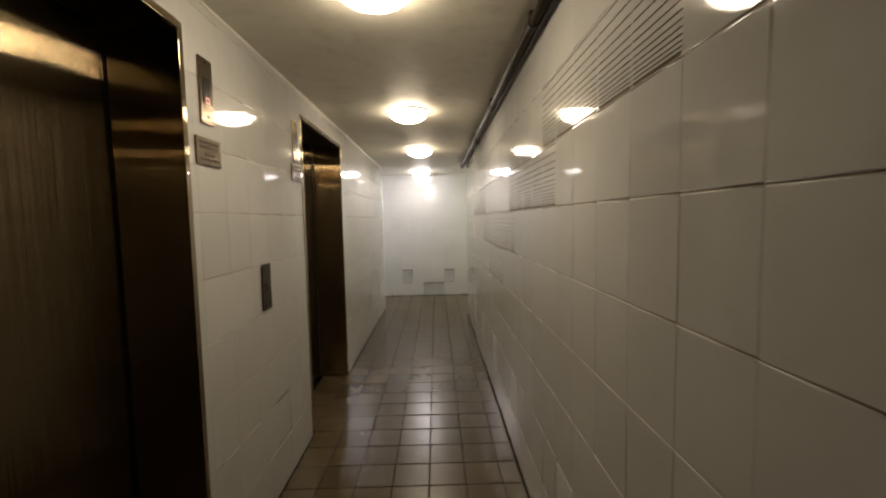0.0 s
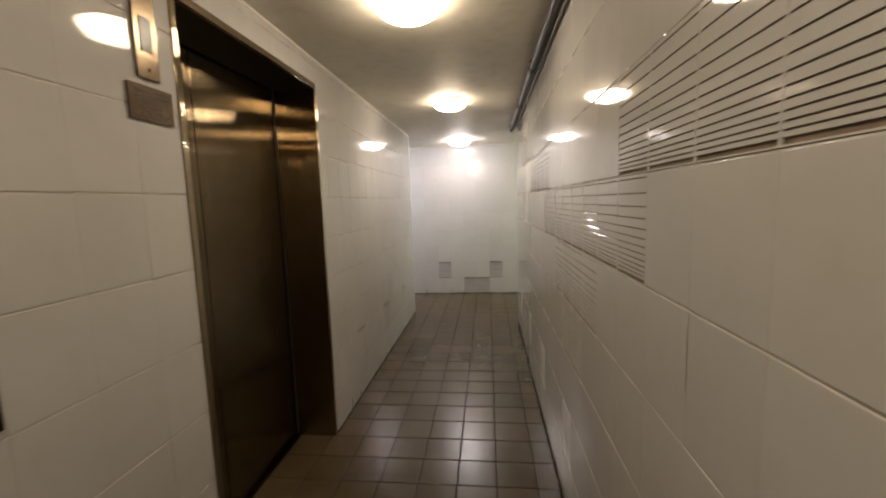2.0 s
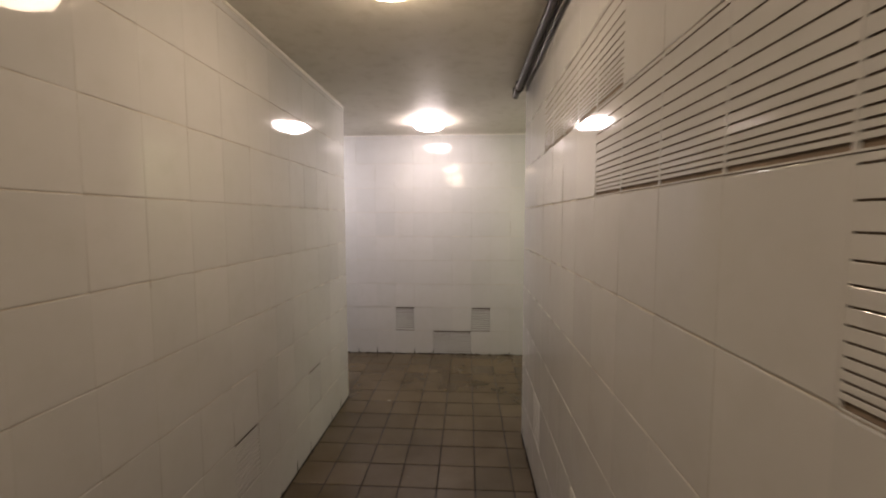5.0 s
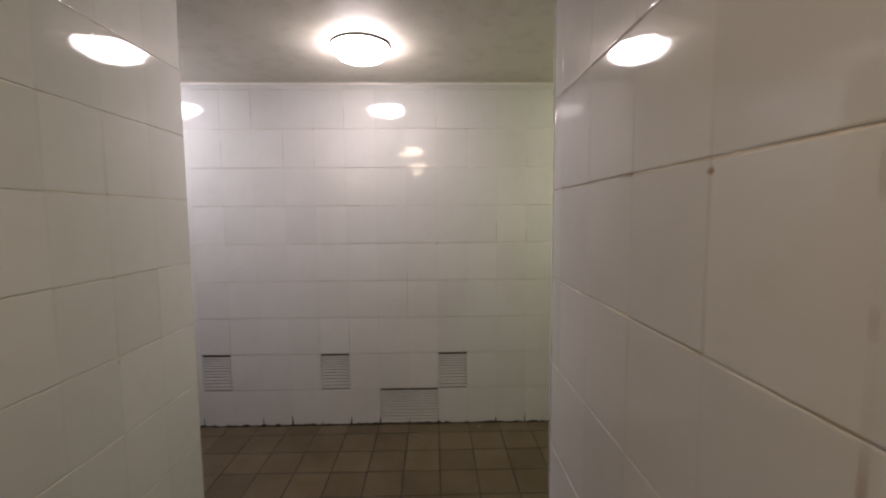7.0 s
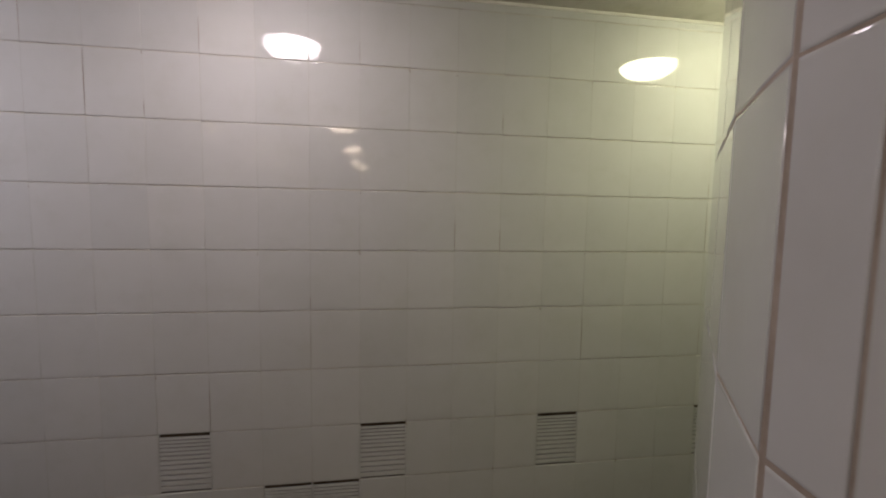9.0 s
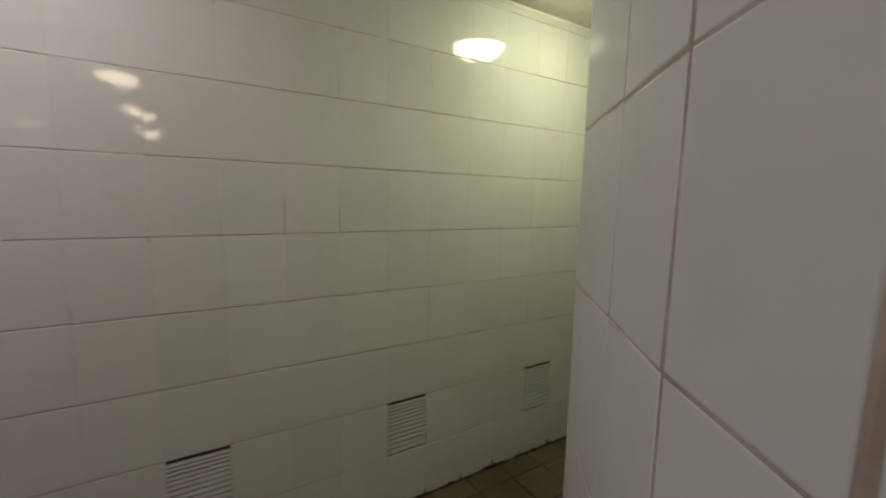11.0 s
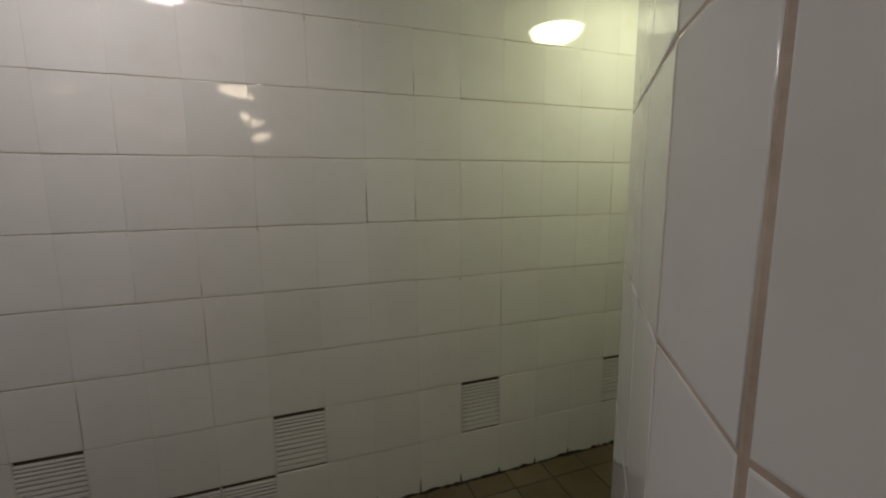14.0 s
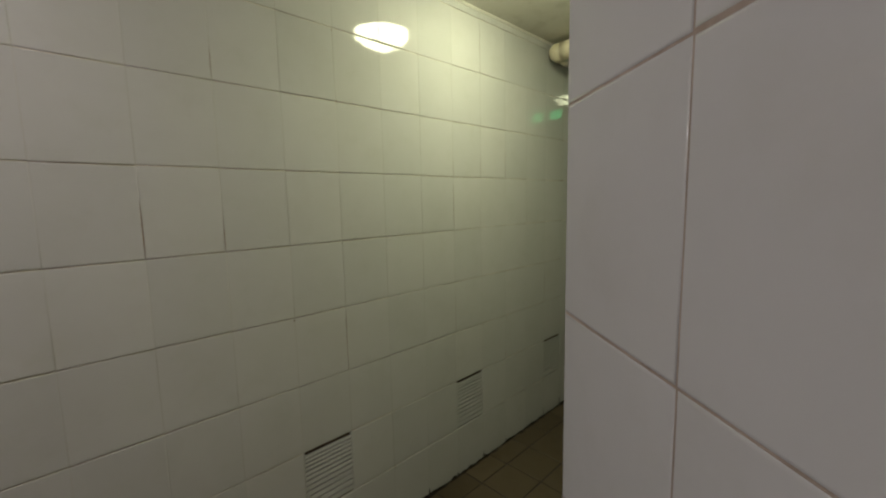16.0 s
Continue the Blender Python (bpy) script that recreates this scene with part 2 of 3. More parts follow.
structure("wall_south_east", box_bm(0.672, EAST, NEAR_Y - 0.25, NEAR_Y - 0.012, -0.1, H), PLAIN_GLAZE, "plain white glazed wall of the side passage", "wall")
structure("wall_south_west", box_bm(WEST, LX - 0.30, NEAR_Y - 0.25, NEAR_Y - 0.004, -0.1, H), PLAIN_GLAZE, "plain white glazed wall of the side passage", "wall")
structure("wall_end_west", box_bm(WEST - 0.2, WEST, NEAR_Y - 0.25, 0.3, -0.15, H), PLAIN_GLAZE, "plain end wall closing the passage", "wall")
structure("wall_end_east", box_bm(EAST, EAST + 0.2, NEAR_Y - 0.25, 0.3, -0.15, H), PLAIN_GLAZE, "plain end wall closing the passage", "wall")
structure("wall_south", box_bm(LX - 0.3, RX + 0.28, END_Y - 0.2, END_Y, -0.15, H), PLAIN_GLAZE, "plain end wall closing the lift corridor", "wall")


def cove(name, p0, p1, nx, ny):
    """A small rounded bead where wall and ceiling meet."""
    bm = bmesh.new()
    (x0, y0), (x1, y1) = p0, p1
    prof = [(0.0, 0.0), (0.009, 0.0), (0.0085, -0.0035), (0.006, -0.0075), (0.002, -0.0098), (0.0, -0.0105)]
    rings = []
    for x, y in (p0, p1):
        rings.append([bm.verts.new((x + nx * d, y + ny * d, H + 0.001 + z)) for d, z in prof])
    for k in range(len(prof)):
        j = (k + 1) % len(prof)
        bm.faces.new((rings[0][k], rings[0][j], rings[1][j], rings[1][k]))
    bm.faces.new(rings[0])
    bm.faces.new(rings[1])
    structure(name, bm, TRIM, "narrow cream bead between wall and ceiling", "trim")


cove("trim_1", (WEST, -0.001), (EAST, -0.001), 0, -1)
cove("trim_2", (LX + 0.001, END_Y), (LX + 0.001, NEAR_Y), 1, 0)
cove("trim_3", (RX - 0.001, END_Y), (RX - 0.001, -1.575), -1, 0)


# ---------------- lamps ----------------
def ceiling_lamp(x, y, tint, label):
    e = thing("ceiling_lamp", label, "lamp", "ceiling lamps", (x, y, H))
    colour, strength = tint
    bm = lathe(bmesh.new(), [(0.0, 0.0), (0.141, 0.0), (0.147, -0.003), (0.149, -0.007), (0.148, -0.010), (0.143, -0.0115), (0.0, -0.009)])
    smooth(part("base_ring", bm, STEEL_DARK, e, "thin dark metal base ring"))
    prof = [(0.132, -0.0085), (0.1435, -0.0125)]
    for k in range(1, 11):
        a = k / 10 * math.pi / 2
        prof.append((0.143 * math.cos(a) ** 0.9 if k < 10 else 0.0, -0.0135 - 0.069 * math.sin(a)))
    smooth(part("diffuser", lathe(bmesh.new(), prof), glow("lamp_glass", colour, strength), e, "glowing frosted glass dome"))
    return e


for x, y, tint, tone in ((-0.335, -6.31, WARM, "warm"), (-0.33, -4.57, WARM, "warm"), (-0.315, -2.81, WARM, "warm"), (-0.38, -0.59, NEUTRAL, "neutral white"),
                         (-1.95, -0.52, COOL, "cool white"), (1.60, -0.51, GREENISH, "greenish white"), (3.72, -0.54, GREENISH_DIM, "greenish white")):
    ceiling_lamp(x, y, tint, "round frosted glass ceiling lamp glowing " + tone)


# ---------------- lifts ----------------
def lift(y0, y1):
    e = thing("lift_entrance", "closed brushed steel lift doors in a deep steel frame", "lift", "lift entrances", (LX, y0, 0))
    w = y1 - y0
    # local: x out of the wall, y along it
    f = 0.026
    def P(name, bm, mat_, label=""):
        return part(name, bm, mat_, e, label)
    P("jamb", box_bm(-DEEP, 0.006, 0.0, f, 0.0, LIFT_TOP, 0.002), STEEL_FRAME, "brushed steel side reveal")
    P("jamb", box_bm(-DEEP, 0.006, w - f, w, 0.0, LIFT_TOP, 0.002), STEEL_FRAME, "brushed steel side reveal")
    # the header takes a near-black steel, far darker than the jambs
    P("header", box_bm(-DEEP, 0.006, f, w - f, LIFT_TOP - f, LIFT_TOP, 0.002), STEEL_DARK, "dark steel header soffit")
    P("header_trim", box_bm(-0.012, 0.0085, f + 0.001, w - f - 0.001, LIFT_TOP - f - 0.001, LIFT_TOP + 0.001, 0.002), STEEL_FRAME, "thin steel edge of the header")
    P("sill", box_bm(-DEEP - 0.05, -DEEP + 0.012, f, w - f, -0.003, 0.004, 0.001), STEEL_DARK, "worn metal door sill")
    mid = f + (w - 2 * f) * 0.36
    for a, b, d, lab in ((f + 0.001, mid - 0.002, -DEEP - 0.012, "sliding brushed steel leaf with keyhole"), (mid + 0.002, w - f - 0.001, -DEEP - 0.012, "sliding brushed steel leaf")):
        leaf = P("door_leaf", box_bm(d - 0.03, d, a, b, 0.006, LIFT_TOP - f - 0.002, 0.003), STEEL_DOOR, lab)
        if a < mid - 0.01:
            bm = bmesh.new()
            tube(bm, (d - 0.002, b - 0.05, 1.985), (d + 0.003, b - 0.05, 1.985), 0.011, 20)
            part("keyhole", bm, BLACK, leaf, "small round dark keyhole")
    P("shaft_panel", box_bm(-DEEP - 0.06, -DEEP - 0.05, 0, w, 0, LIFT_TOP), BLACK, "dark backing behind the leaves")
    return e


for a, b in LIFTS:
    lift(a, b)


def wall_plate(name, label, category, y0, y1, z0, z1, group, metal=None):
    """A thin bevelled steel plate on the west wall."""
    e = thing(name, label, category, group, (LX, (y0 + y1) / 2, (z0 + z1) / 2))
    w, h = (y1 - y0) / 2, (z1 - z0) / 2
    part("plate", box_bm(0.0005, 0.009, -w, w, -h, h, 0.002), metal or STEEL_PLATE, e)
    return e, w, h


def screw(e, y, z):
    bm = bmesh.new()
    tube(bm, (0.0085, y, z), (0.0105, y, z), 0.0045, 14)
    part("screw", bm, STEEL_DARK, e)


def indicator(y0, y1, z0, z1, lit):
    e, w, h = wall_plate("lift_indicator", "tall steel lift indicator plate with black display", "indicator", y0, y1, z0, z1, "lift indicators")
    d = part("display", box_bm(0.0085, 0.0115, -w * 0.55, w * 0.5, -h * 0.36, h * 0.42, 0.001), BLACK, e, "black glass floor display")
    if lit:
        for dz in (-0.012, 0.006):
            part("digit_segment", box_bm(0.0112, 0.0122, -0.012, 0.012, dz - 0.034, dz - 0.029), RED, d, "red glowing segment")
        for dy in (-0.012, 0.010):
            part("digit_segment", box_bm(0.0112, 0.0122, dy, dy + 0.003, -0.046, -0.022), RED, d, "red glowing segment")
    screw(e, 0.0, -h * 0.78)
    screw(e, 0.0, h * 0.86)
    return e


RED = glow("red_digit", (1.0, 0.04, 0.02), 0.5)
indicator(-6.236, -6.148, 1.835, 2.080, True)
indicator(-5.250, -5.168, 1.832, 2.076, False)


def notice(y0, y1, z0, z1):
    e, w, h = wall_plate("notice_plate", "small engraved steel notice plate with worn lettering", "sign", y0, y1, z0, z1, "notice plates")
    for z, n in ((0.033, 6), (0.014, 7)):
        for j in range(n):
            c = -w * 0.8 + (j + 0.5) * 1.6 * w / n
            part("lettering_bar", box_bm(0.0085, 0.0096, c - 0.7 * w / n, c + 0.7 * w / n, z - 0.0055, z + 0.0055), ENGRAVED, e)
    for z, n, reach in ((-0.012, 4, 0.42), (-0.031, 6, 0.82)):
        for j in range(n):
            c = -w * reach + (j + 0.5) * 2 * w * reach / n
            bm = bmesh.new()
            tube(bm, (0.0085, c, z), (0.0097, c, z), 0.0068, 14)
            part("round_mark", bm, ENGRAVED, e, "round dark engraved mark")
    return e


notice(-6.280, -6.112, 1.680, 1.782)
notice(-5.291, -5.128, 1.711, 1.812)


def call_plate(y0, y1, z0, z1):
    e, w, h = wall_plate("lift_call_plate", "dark brushed steel lift call plate with one lipped button", "switch", y0, y1, z0, z1, "", STEEL_CALL)
    b = part("button", box_bm(0.0085, 0.0115, -0.015, 0.015, -0.016, 0.012, 0.002), STEEL_CALL, e, "square dark steel push button")
    part("lip", box_bm(0.0105, 0.0165, -0.017, 0.017, 0.010, 0.0135, 0.001), STEEL_FRAME, b, "bright worn upper lip")
    screw(e, 0.0, h * 0.85)
    screw(e, 0.0, -h * 0.85)


call_plate(-5.785, -5.683, 1.022, 1.252)


# ---------------- pipes ----------------
def conduit():
    e = thing("ceiling_pipe", "dark painted steel pipe clamped along the ceiling edge", "pipe", "", (0.272, -1.5, 2.235))
    def L(p):
        return (p[0] - 0.272, p[1] + 1.5, p[2] - 2.235)
    bm = bmesh.new()
    tube(bm, L((0.272, END_Y, 2.240)), L((0.272, -1.475, 2.240)), 0.019)
    smooth(part("pipe_run", bm, PIPE_DARK, e))
    bm = bmesh.new()
    bmesh.ops.create_uvsphere(bm, u_segments=20, v_segments=12, radius=0.0205, matrix=Matrix.Translation(L((0.272, -1.465, 2.240))))
    smooth(part("elbow", bm, PIPE_DARK, e, "rounded elbow at the pipe end"))
    bm = bmesh.new()
    tube(bm, L((0.272, -1.465, 2.240)), L((0.272, -1.465, H)), 0.0195)
    smooth(part("riser", bm, PIPE_DARK, e))
    bm = bmesh.new()
    tube(bm, L((0.306, END_Y, 2.262)), L((0.306, -1.52, 2.262)), 0.011, 14)
    smooth(part("side_conduit", bm, PIPE_DARK, e, "thin dark side conduit"))
    for y in (-1.60, -2.72, -3.70, -4.88, -6.08, -7.2):
        bm = bmesh.new()
        tube(bm, L((0.272, y - 0.028, 2.240)), L((0.272, y + 0.028, 2.240)), 0.025)
        box_bm(-0.012, 0.012, y + 1.5 - 0.014, y + 1.5 + 0.014, 0.02, H - 2.235, bm=bm)
        part("clamp", bm, PIPE_DARK, e, "dark clamp around the pipe")


conduit()


def drain_pipe():
    zc, r, yw, xe = 2.212, 0.046, -0.075, 2.40
    e = thing("drain_pipe", "cream plastic drain pipe with elbow under the ceiling", "pipe", "", (xe, yw, zc))
    bm = bmesh.new()
    tube(bm, (0, NEAR_Y - yw, 0.01), (0, -0.06, 0), r, 28)
    smooth(part("cross_run", bm, PIPE_CREAM, e))
    bm = bmesh.new()
    tube(bm, (0.06, 0, 0), (EAST - xe, 0, -0.02), r * 0.82, 28)
    smooth(part("wall_run", bm, PIPE_CREAM, e))
    bm = bmesh.new()
    bmesh.ops.create_uvsphere(bm, u_segments=28, v_segments=18, radius=r * 1.09)
    smooth(part("elbow", bm, PIPE_CREAM, e, "rounded cream elbow"))
    for p, q in (((0, -0.13, 0.002), (0, -0.03, 0)), ((0.03, 0, 0), (0.13, 0, 0))):
        bm = bmesh.new()
        tube(bm, p, q, r * 1.10, 28)
        smooth(part("socket", bm, PIPE_CREAM, e, "cream pipe socket"))
    for x in (1.2, 2.6):
        bm = bmesh.new()
        tube(bm, (x - 0.015, 0, -0.005), (x + 0.015, 0, -0.005), r * 0.95, 24)
        box_bm(x - 0.012, x + 0.012, -0.01, 0.01, 0.03, H - zc, bm=bm)
        part("hanger", bm, STEEL_DARK, e, "steel pipe hanger")


drain_pipe()


def exit_sign():
    e = thing("exit_sign", "small green glowing exit sign hung from the ceiling", "sign", "", (3.28, -0.52, 2.06))
    part("case", box_bm(-0.018, 0.018, -0.16, 0.16, -0.065, 0.065, 0.004), BLACK, e)
    g = glow("green_sign", (0.02, 0.85, 0.28), 6.5)
    for a, b in ((-0.13, -0.03), (0.03, 0.13)):
        part("lit_panel", box_bm(-0.0205, -0.017, a, b, -0.035, 0.035), g, e, "green lit panel")
    for y in (-0.1, 0.1):
        bm = bmesh.new()
        tube(bm, (0, y, 0.06), (0, y, H - 2.06), 0.005, 10)
        part("hanger", bm, STEEL_DARK, e)


exit_sign()


# grimy seam where wall and floor meet
def seam(name, pts, width=0.012, rise=0.006):
    bm = bmesh.new()
    rnd = random.Random(5)
    for (x0, y0, nx, ny), (x1, y1, _, _) in zip(pts, pts[1:]):
        n = max(2, int(math.hypot(x1 - x0, y1 - y0) / 0.024))
        prev = None
        for k in range(n + 1):
            t = k / n
            x, y = x0 + (x1 - x0) * t, y0 + (y1 - y0) * t
            w = width * (0.35 + 0.9 * rnd.random())
            h = 0.003 + rise * rnd.random() ** 1.6
            row = [bm.verts.new((x + nx * 0.0012, y + ny * 0.0012, h)), bm.verts.new((x + nx * w * 0.4, y + ny * w * 0.4, h * 0.6)), bm.verts.new((x + nx * w, y + ny * w, 0.0006))]
            if prev:
                bm.faces.new((prev[0], prev[1], row[1], row[0]))
                bm.faces.new((prev[1], prev[2], row[2], row[1]))
            prev = row
    structure(name, bm, GRIME, "dark grime along the foot of the wall", "grime")


seam("baseboard_1", [(WEST, 0, 0, -1), (EAST, 0, 0, -1)], 0.014, 0.014)
seam("baseboard_2", [(LX, END_Y, 1, 0), (LX, LIFTS[0][0], 1, 0)])
seam("baseboard_3", [(LX, LIFTS[0][1], 1, 0), (LX, LIFTS[1][0], 1, 0)])
seam("baseboard_4", [(LX, LIFTS[1][1], 1, 0), (LX, NEAR_Y, 1, 0)])
seam("baseboard_5", [(RX, END_Y, -1, 0), (RX, -1.575, -1, 0)])

# dark chipped notches at the joints of the lowest tile row
def notches(name, spots, along):
    bm = bmesh.new()
    rnd = random.Random(17)
    for x, y, nx, ny in spots:
        if rnd.random() < 0.15:
            continue
        h, w = rnd.uniform(0.02, 0.08), rnd.uniform(0.003, 0.008)
        lean = rnd.uniform(-0.004, 0.004)
        ax, ay = along
        pts = [(-w, 0.0), (w, 0.0), (w * 0.5 + lean, h * 0.6), (lean, h), (-w * 0.6 + lean, h * 0.55)]
        vs = [bm.verts.new((x + ax * a + nx * 0.0008, y + ay * a + ny * 0.0008, z + 0.001)) for a, z in pts]
        bk = [bm.verts.new((x + ax * a - nx * 0.002, y + ay * a - ny * 0.002, z + 0.001)) for a, z in pts]
        bm.faces.new(vs)
        for k in range(5):
            j = (k + 1) % 5
            bm.faces.new((vs[k], vs[j], bk[j], bk[k]))
    ob = structure(name, bm, GRIME, "dark notches worn into the lowest tile joints", "grime")
    ob["kind"] = "stuff"


def stain(name, where, along, normal, label):
    """Thin brown rust runs and small chips on tile joints: (u, z0, z1, width)."""
    bm = bmesh.new()
    rnd = random.Random(len(where))
    for u, z0, z1, w in where:
        n = max(2, int((z1 - z0) / 0.012))
        prev = None
        for k in range(n + 1):
            z = z0 + (z1 - z0) * k / n
            t = min(1.0, 3.0 * k / n, 3.0 * (1 - k / n)) * w * rnd.uniform(0.5, 1.0) + 0.0002
            row = []
            for sgn, o in ((-1, 0.0002), (0, 0.0007), (1, 0.0002)):
                row.append(bm.verts.new((along[0](u + sgn * t) + normal[0] * o, along[1](u + sgn * t) + normal[1] * o, z)))
            if prev:
                bm.faces.new((prev[0], prev[1], row[1], row[0]))
                bm.faces.new((prev[1], prev[2], row[2], row[1]))
            prev = row
    ob = structure(name, bm, RUST, label, "stain")
    ob["kind"] = "stuff"


RUST = rough_paint("rust_stain", (0.16, 0.095, 0.055), (0.34, 0.25, 0.18), 0.7, 30.0)
right_runs = [(-2.43, 1.44, 1.49, 0.0030), (-2.43, 1.33, 1.36, 0.0028), (-2.43, 1.14, 1.24, 0.0024), (-2.232, 1.478, 1.490, 0.0075),
              (-5.63, 1.10, 1.22, 0.0016), (-6.43, 1.02, 1.16, 0.0018)]
stain("stain_1", right_runs, (lambda u: RX, lambda u: u), (-1, 0), "brown rust runs on a few tile joints")
chip = random.Random(23)
far_chips = [(TW * chip.randrange(-8, 17) + chip.uniform(-0.004, 0.004), z, z + chip.uniform(0.006, 0.022), chip.uniform(0.001, 0.0026)) for z in [TH * chip.randrange(1, 9) - chip.uniform(0.003, 0.022) for _ in range(46)]]
for _ in range(26):
    z = TH * chip.randrange(2, 9)
    far_chips.append((TW * chip.randrange(-9, 16), z + 0.004, z + chip.uniform(0.04, 0.24), chip.uniform(0.0007, 0.0013)))
stain("stain_2", far_chips, (lambda u: u, lambda u: 0.0), (0, -1), "dark chips and thin brown runs on tile joints")
left_chips = [(NEAR_Y - TW * chip.randrange(1, 13), z, z + chip.uniform(0.006, 0.03), chip.uniform(0.001, 0.0024)) for z in [TH * chip.randrange(1, 9) - chip.uniform(0.003, 0.03) for _ in range(18)]]
stain("stain_3", left_chips, (lambda u: LX, lambda u: u), (1, 0), "small dark chips at a few tile corners")


notches("wear_1", [(k * TW, 0.0, 0, -1) for k in range(-9, 20)], (1, 0))
notches("wear_2", [(LX, NEAR_Y - k * TW, 1, 0) for k in range(1, 14)], (0, 1))
notches("wear_3", [(RX, -1.63 - k * TW, -1, 0) for k in range(0, 24)], (0, 1))

# ---------------- tiles ----------------
ROWS = [k * TH for k in range(10)] + [H - 0.004]
tile_meshes = {}
SMOOTH_RIM = [False] * 4 + [True] * 12 + [False]
wobble = random.Random(11)


def tile_data(w, h, gap_u, gap_v, side=1.0):
    """Vertices and faces of one pillow-edged tile; local y is out of the wall, its face at y = 0."""
    hw, hh = (w - gap_u) / 2, (h - gap_v) / 2
    verts, faces = [], []
    for iu, iv, d in ((0.0, 0.0, -0.0075), (0.0, 0.0, -0.0014), (0.0004, 0.0005, -0.0007), (0.0011, 0.0013, -0.00022), (0.0024, 0.0034, 0.0)):
        a, b = hw - iu * side, hh - iv
        verts += [(-a, d, -b), (a, d, -b), (a, d, b), (-a, d, b)]
    for r in range(4):
        for k in range(4):
            j = (k + 1) % 4
            faces.append((4 * r + k, 4 * r + 4 + k, 4 * r + 4 + j, 4 * r + j))
    faces.append((16, 19, 18, 17))
    return verts, faces


def tile_mesh(w, h, gap_u, gap_v, material, side=1.0):
    key = (round(w, 3), round(h, 3), gap_u, gap_v, side, material.name)
    if key not in tile_meshes:
        v, f = tile_data(w, h, gap_u, gap_v, side)
        me = bpy.data.meshes.new("tile")
        me.from_pydata(v, [], f)
        me.polygons.foreach_set("use_smooth", SMOOTH_RIM)
        me.materials.append(material)
        tile_meshes[key] = me
    return tile_meshes[key]


def vent_mesh(flip):
    """A louvred tile: bars that grow narrower towards one side, with a coloured backing that closes the slots."""
    key = ("vent", flip)
    if key in tile_meshes:
        return tile_meshes[key]
    verts, faces, dirt_and_shade = [], [], []

    def bar(u0, u1, z0, z1, front0, front1, back):
        b = len(verts)
        for u in (u0, u1):
            verts.extend([(u, back, z0), (u, front0, z0), (u, front1, z1 - 0.0006), (u, front1 - 0.0004, z1), (u, back, z1)])
        m = 5
        for k in range(m):
            j = (k + 1) % m
            # undersides get slot dirt; bar tops are painted dark as shade inside the slot
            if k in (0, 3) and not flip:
                dirt_and_shade.append((len(faces), 1 if k == 0 else 2))
            faces.append((b + k, b + j, b + m + j, b + m + k))
        faces.append(tuple(b + k for k in range(m)))
        faces.append(tuple(b + m + k for k in range(m - 1, -1, -1)))

    u = TW / 2 - 0.0025
    top = TH / 2 - 0.0008
    if flip:
        gap, raw = 0.0062, [1.45 - 0.077 * k for k in range(12)]
        scale = (TH - 0.012 - gap * 13) / sum(raw)
        z = -TH / 2 + 0.002 + gap
        for r in raw:
            bar(-u, u, z, z + r * scale, -0.0014, -0.0014, -0.016)
            z += r * scale + gap
    else:
        # slots of one width under ever narrower bars, and a broad one at the foot
        z, pitch = 0.0, 0.0079
        for k in range(13):
            bar(-u, u, top - z - pitch, top - z, -0.0003, -0.0004, -0.012)
            z += pitch + 0.0028
            pitch = 0.0325 * 0.875 ** k - 0.0010
        bar(-u, u, -TH / 2 + 0.0008, -TH / 2 + 0.0034, -0.0003, -0.0004, -0.012)
    edge = 0.0042 if flip else 0.0036
    for s in (-1, 1):
        bar(min(s * TW / 2 - s * 0.0004, s * (TW / 2 - edge)), max(s * TW / 2 - s * 0.0004, s * (TW / 2 - edge)), -TH / 2 + 0.001, top, -0.0014 if flip else -0.0002, -0.0014 if flip else -0.0002, -0.02)
    # flipped: dark backing painted as the shaded cavity; otherwise shallow dirt-brown backing
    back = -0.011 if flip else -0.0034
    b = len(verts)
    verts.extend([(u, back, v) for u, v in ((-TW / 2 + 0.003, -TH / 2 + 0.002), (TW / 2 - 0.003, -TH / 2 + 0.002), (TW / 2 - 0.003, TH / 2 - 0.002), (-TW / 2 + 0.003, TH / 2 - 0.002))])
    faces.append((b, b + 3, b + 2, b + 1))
    me = bpy.data.meshes.new("vent_tile")
    me.from_pydata(verts, [], faces)
    for k, slot in dirt_and_shade + [(len(faces) - 1, 1)]:
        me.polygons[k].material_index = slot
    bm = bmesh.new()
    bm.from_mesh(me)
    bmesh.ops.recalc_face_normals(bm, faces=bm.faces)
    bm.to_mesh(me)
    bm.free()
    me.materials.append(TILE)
    me.materials.append(SLOT_SHADE if flip else SLOT_DIRT)
    me.materials.append(SLOT_SHADE)
    tile_meshes[key] = me
    return me


def cut(cell, hole):
    """The pieces of a rectangle (u0, u1, z0, z1) that a hole leaves."""
    u0, u1, z0, z1 = cell
    a0, a1, b0, b1 = max(u0, hole[0]), min(u1, hole[1]), max(z0, hole[2]), min(z1, hole[3])
    if a1 - a0 < 1e-6 or b1 - b0 < 1e-6:
        return [cell]
    out = [(u0, a0, z0, z1), (a1, u1, z0, z1), (a0, a1, z0, b0), (a0, a1, b1, z1)]
    return [c for c in out if c[1] - c[0] > 0.012 and c[3] - c[2] > 0.012]


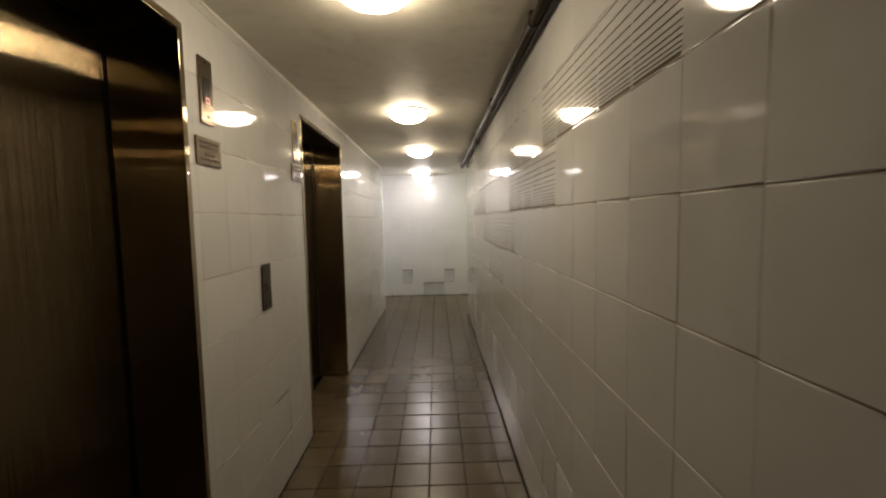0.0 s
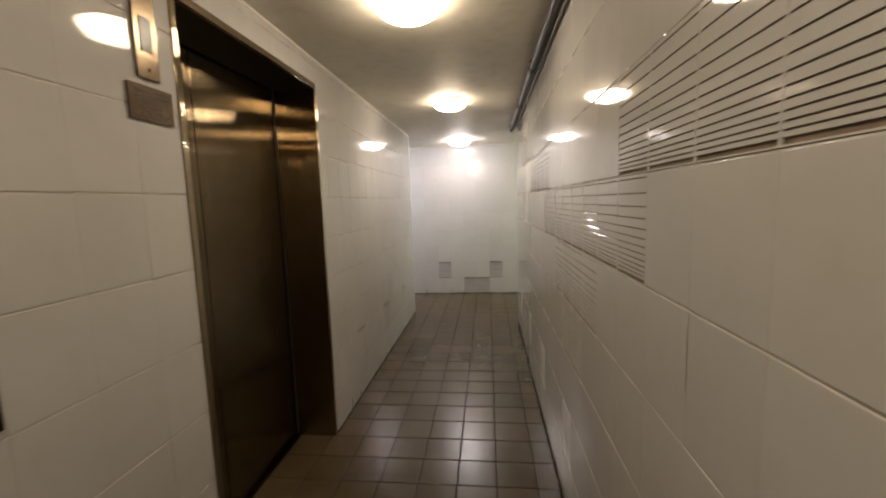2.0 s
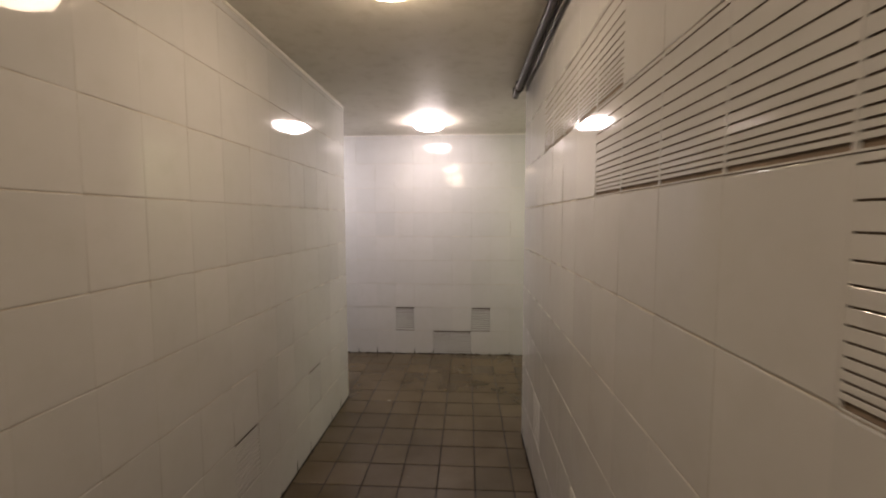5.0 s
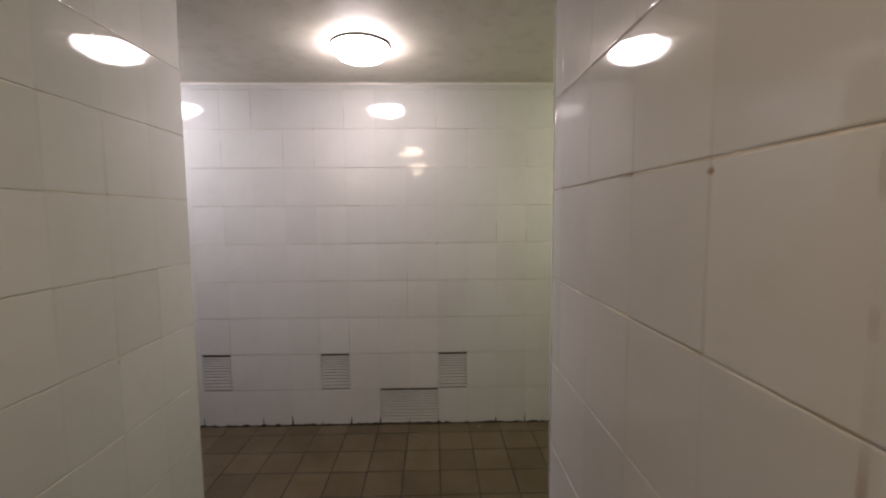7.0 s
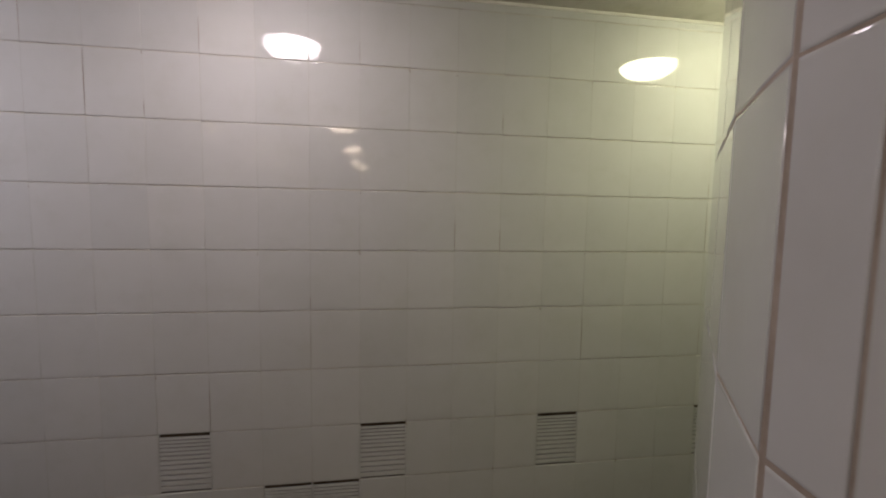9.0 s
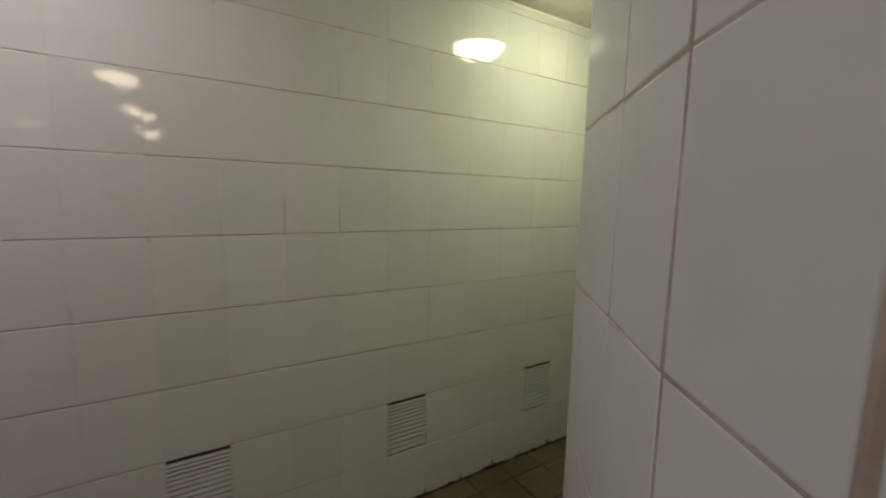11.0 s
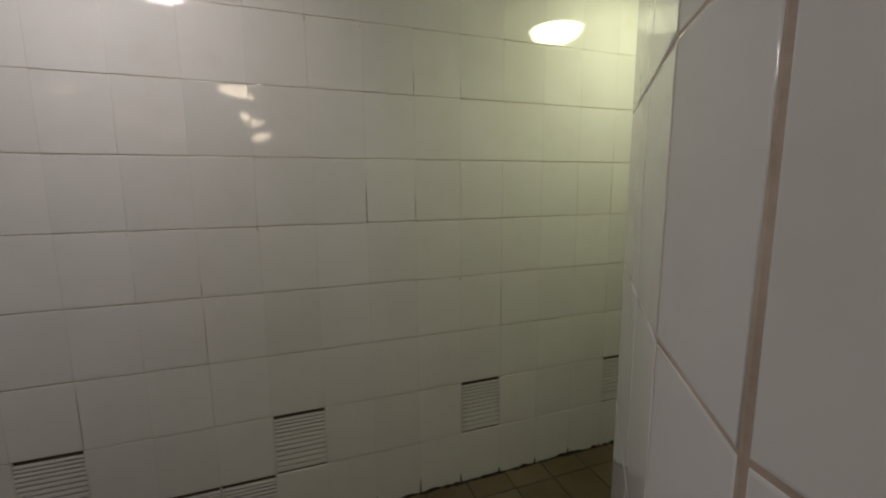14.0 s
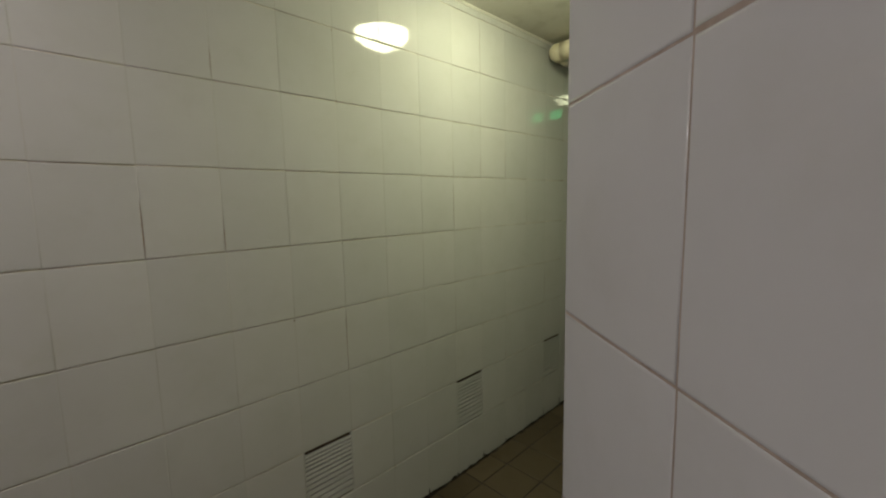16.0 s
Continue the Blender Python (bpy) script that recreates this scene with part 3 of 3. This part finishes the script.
def tiled(wall, place, theta, joints, keep, vents=(), holes=(), grout=GROUT, deep=-0.0021, gap_u=0.0, gap_v=0.0025, tilt=0.17, side=0.45):
    """Tiles on a wall. place(u, out, z) gives the world point; keep is the stretch of u built tile by tile."""
    jv, jf, gv, gf, pv, pf = [], [], [], [], [], []
    turn = Matrix.Rotation(radians(theta), 4, "Z")
    for u0, u1 in zip(joints, joints[1:]):
        for z0, z1 in zip(ROWS, ROWS[1:]):
            uc, zc = (u0 + u1) / 2, (z0 + z1) / 2
            vent = next((v for v in vents if v[0] - 0.05 < uc < v[1] + 0.05 and v[0] < uc < v[1] and v[2] < zc < v[3]), None)
            if vent:
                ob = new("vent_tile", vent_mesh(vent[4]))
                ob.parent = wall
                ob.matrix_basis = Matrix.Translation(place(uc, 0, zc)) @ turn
                continue
            cells = [(u0, u1, z0, z1)]
            for hole in holes:
                cells = [c for cell in cells for c in cut(cell, hole)]
            for a0, a1, b0, b1 in cells:
                c = Vector(place((a0 + a1) / 2, wobble.uniform(-0.0002, 0.0002), (b0 + b1) / 2 + wobble.uniform(-0.0006, 0.0006)))
                m = Matrix.Translation(c) @ turn @ pose(0, 0, 0, wobble.gauss(0, tilt), wobble.gauss(0, 0.12), wobble.gauss(0, tilt))
                k = len(gv)
                for u, z in ((a0, b0), (a1, b0), (a1, b1), (a0, b1)):
                    gv.append(place(u, deep, z))
                gf.append((k, k + 1, k + 2, k + 3))
                if gap_u == 0.0:
                    # upright joints are filled with a small rounded glossy bead
                    k, r = len(pv), 0.0012
                    for turn_by in (-60, -30, 0, 30, 60):
                        du, out = r * math.sin(radians(turn_by)), -0.0001 - r * (1 - math.cos(radians(turn_by)))
                        pv.extend((place(a1 + du, out, b0 + 0.003), place(a1 + du, out, b1 - 0.003)))
                    pf.extend([(k + 2 * i, k + 2 * i + 2, k + 2 * i + 3, k + 2 * i + 1) for i in range(4)])
                if keep[0] < uc < keep[1]:
                    ob = new("tile", tile_mesh(a1 - a0, b1 - b0, gap_u, gap_v, TILE, side))
                    ob.parent = wall
                    ob.matrix_basis = m
                else:
                    v, f = tile_data(a1 - a0, b1 - b0, gap_u, gap_v, side)
                    k = len(jv)
                    jv.extend([tuple(m @ Vector(p)) for p in v])
                    jf.extend([tuple(i + k for i in q) for q in f])
    for name, v, f, mt in (("tile_field", jv, jf, TILE_JOINED), ("grout", gv, gf, grout), ("joint_bead", pv, pf, JOINT_GLAZE)):
        if v:
            me = bpy.data.meshes.new(name)
            me.from_pydata(v, [], f)
            me.materials.append(mt)
            ob = new(name, me)
            ob.parent = wall
            if name == "joint_bead":
                smooth(ob)
            if name != "grout":
                ob["kind"] = "stuff"


def steps(start, stop, pitch):
    n = int(round(abs(stop - start) / pitch))
    s = 1 if stop > start else -1
    return sorted(start + s * pitch * k for k in range(n + 1))


# far wall: vents every fourth tile in the second row, a pair in the lowest
far_vents = [(-3.2 + 0.8 * k, -3.0 + 0.8 * k, 0.25, 0.5, True) for k in range(11)]
far_vents += [(-0.4, 0.0, 0.0, 0.25, True)]
tiled(wall_far, lambda u, o, z: (u, -o, z), 180, steps(WEST, EAST, TW), (-1.8, 3.9), far_vents, deep=-0.003, gap_v=0.003, side=0.8)

# west wall
left_joints = steps(NEAR_Y, NEAR_Y - 42 * TW, TW)
left_vents = [(NEAR_Y - 0.8 * k - 0.2 * 4, NEAR_Y - 0.8 * k - 0.2 * 3, 0.25, 0.5, True) for k in range(3)] + [(NEAR_Y - 4.6, NEAR_Y - 4.4, 0.25, 0.5, True)]
tiled(wall_left, lambda u, o, z: (LX + o, u, z), -90, left_joints, (-6.35, 0), left_vents, [(a, b, -1, LIFT_TOP) for a, b in LIFTS])

# east wall: a zigzag of louvred tiles
right_joints = [round(-1.63 - 0.2 * k, 3) for k in range(39, -1, -1)] + [-1.572]
zigzag = [(-7.03, -6.03, 1.75), (-6.23, -5.23, 1.50), (-5.43, -3.83, 1.25), (-5.03, -4.23, 1.00), (-4.83, -4.43, 0.75), (-4.03, -3.03, 1.50), (-3.23, -2.23, 1.75)]
right_vents = [(a, b, z, z + TH, False) for a, b, z in zigzag]
right_vents += [(a, a + 0.2, 0.25, 0.5, True) for a in (-2.23, -3.03, -3.83, -4.63, -5.43, -6.43)]
tiled(wall_right, lambda u, o, z: (RX - o, u, z), 90, right_joints, (-7.5, 0), right_vents)

# faceted corner
for (x0, y0), (x1, y1), gap in zip(CORNER, CORNER[1:], (0.008, 0.0075, 0.0036, 0.0004)):
    d = math.hypot(x1 - x0, y1 - y0)
    ux, uy = (x1 - x0) / d, (y1 - y0) / d
    nx, ny = -uy, ux
    tiled(wall_corner, lambda u, o, z, x0=x0, y0=y0, ux=ux, uy=uy, nx=nx, ny=ny: (x0 + ux * u + nx * o, y0 + uy * u + ny * o, z),
          math.degrees(math.atan2(-nx, ny)), [0.0, d], (-1, 1), grout=GROUT_BROWN, gap_u=gap, gap_v=0.0028, tilt=0.03, deep=-0.0009, side=0.8)


# floor
FP = 0.2045
xs = [-0.2 + FP * k for k in range(-20, 42)]
ys = [-0.531 + FP * k for k in range(-45, 5)]
jv, jf = [], []
for x0, x1 in zip(xs, xs[1:]):
    for y0, y1 in zip(ys, ys[1:]):
        xc, yc = (x0 + x1) / 2, (y0 + y1) / 2
        corridor = LX - 0.25 < x0 and xc < RX + 0.1 and yc < -1.0
        cross = yc > -1.75 and WEST < xc < EAST
        if not (corridor or cross):
            continue
        a0, a1, b0, b1 = x0, x1, y0, min(y1, 0.02)
        if b1 - b0 < 0.03:
            continue
        w, h = a1 - a0, b1 - b0
        m = Matrix.Translation(((a0 + a1) / 2, (b0 + b1) / 2, wobble.uniform(-0.0006, 0.0003))) @ pose(0, 0, 0, 90 + wobble.gauss(0, 0.12), wobble.gauss(0, 0.12), wobble.gauss(0, 0.15))
        near = (corridor and -6.0 < yc < -1.0 and xc > LX - 0.1) or (cross and -1.2 < xc < 2.9 and yc > -1.1)
        if near:
            ob = new("tile", tile_mesh(w, h, 0.006, 0.006, FLOOR_TILE))
            ob.parent = floor
            ob.matrix_basis = m
        else:
            v, f = tile_data(w, h, 0.006, 0.006)
            k = len(jv)
            jv.extend([tuple(m @ Vector(p)) for p in v])
            jf.extend([tuple(i + k for i in q) for q in f])
me = bpy.data.meshes.new("tile_field")
me.from_pydata(jv, [], jf)
me.materials.append(FLOOR_TILE_JOINED)
ob = new("tile_field", me)
ob.parent = floor
ob["kind"] = "stuff"
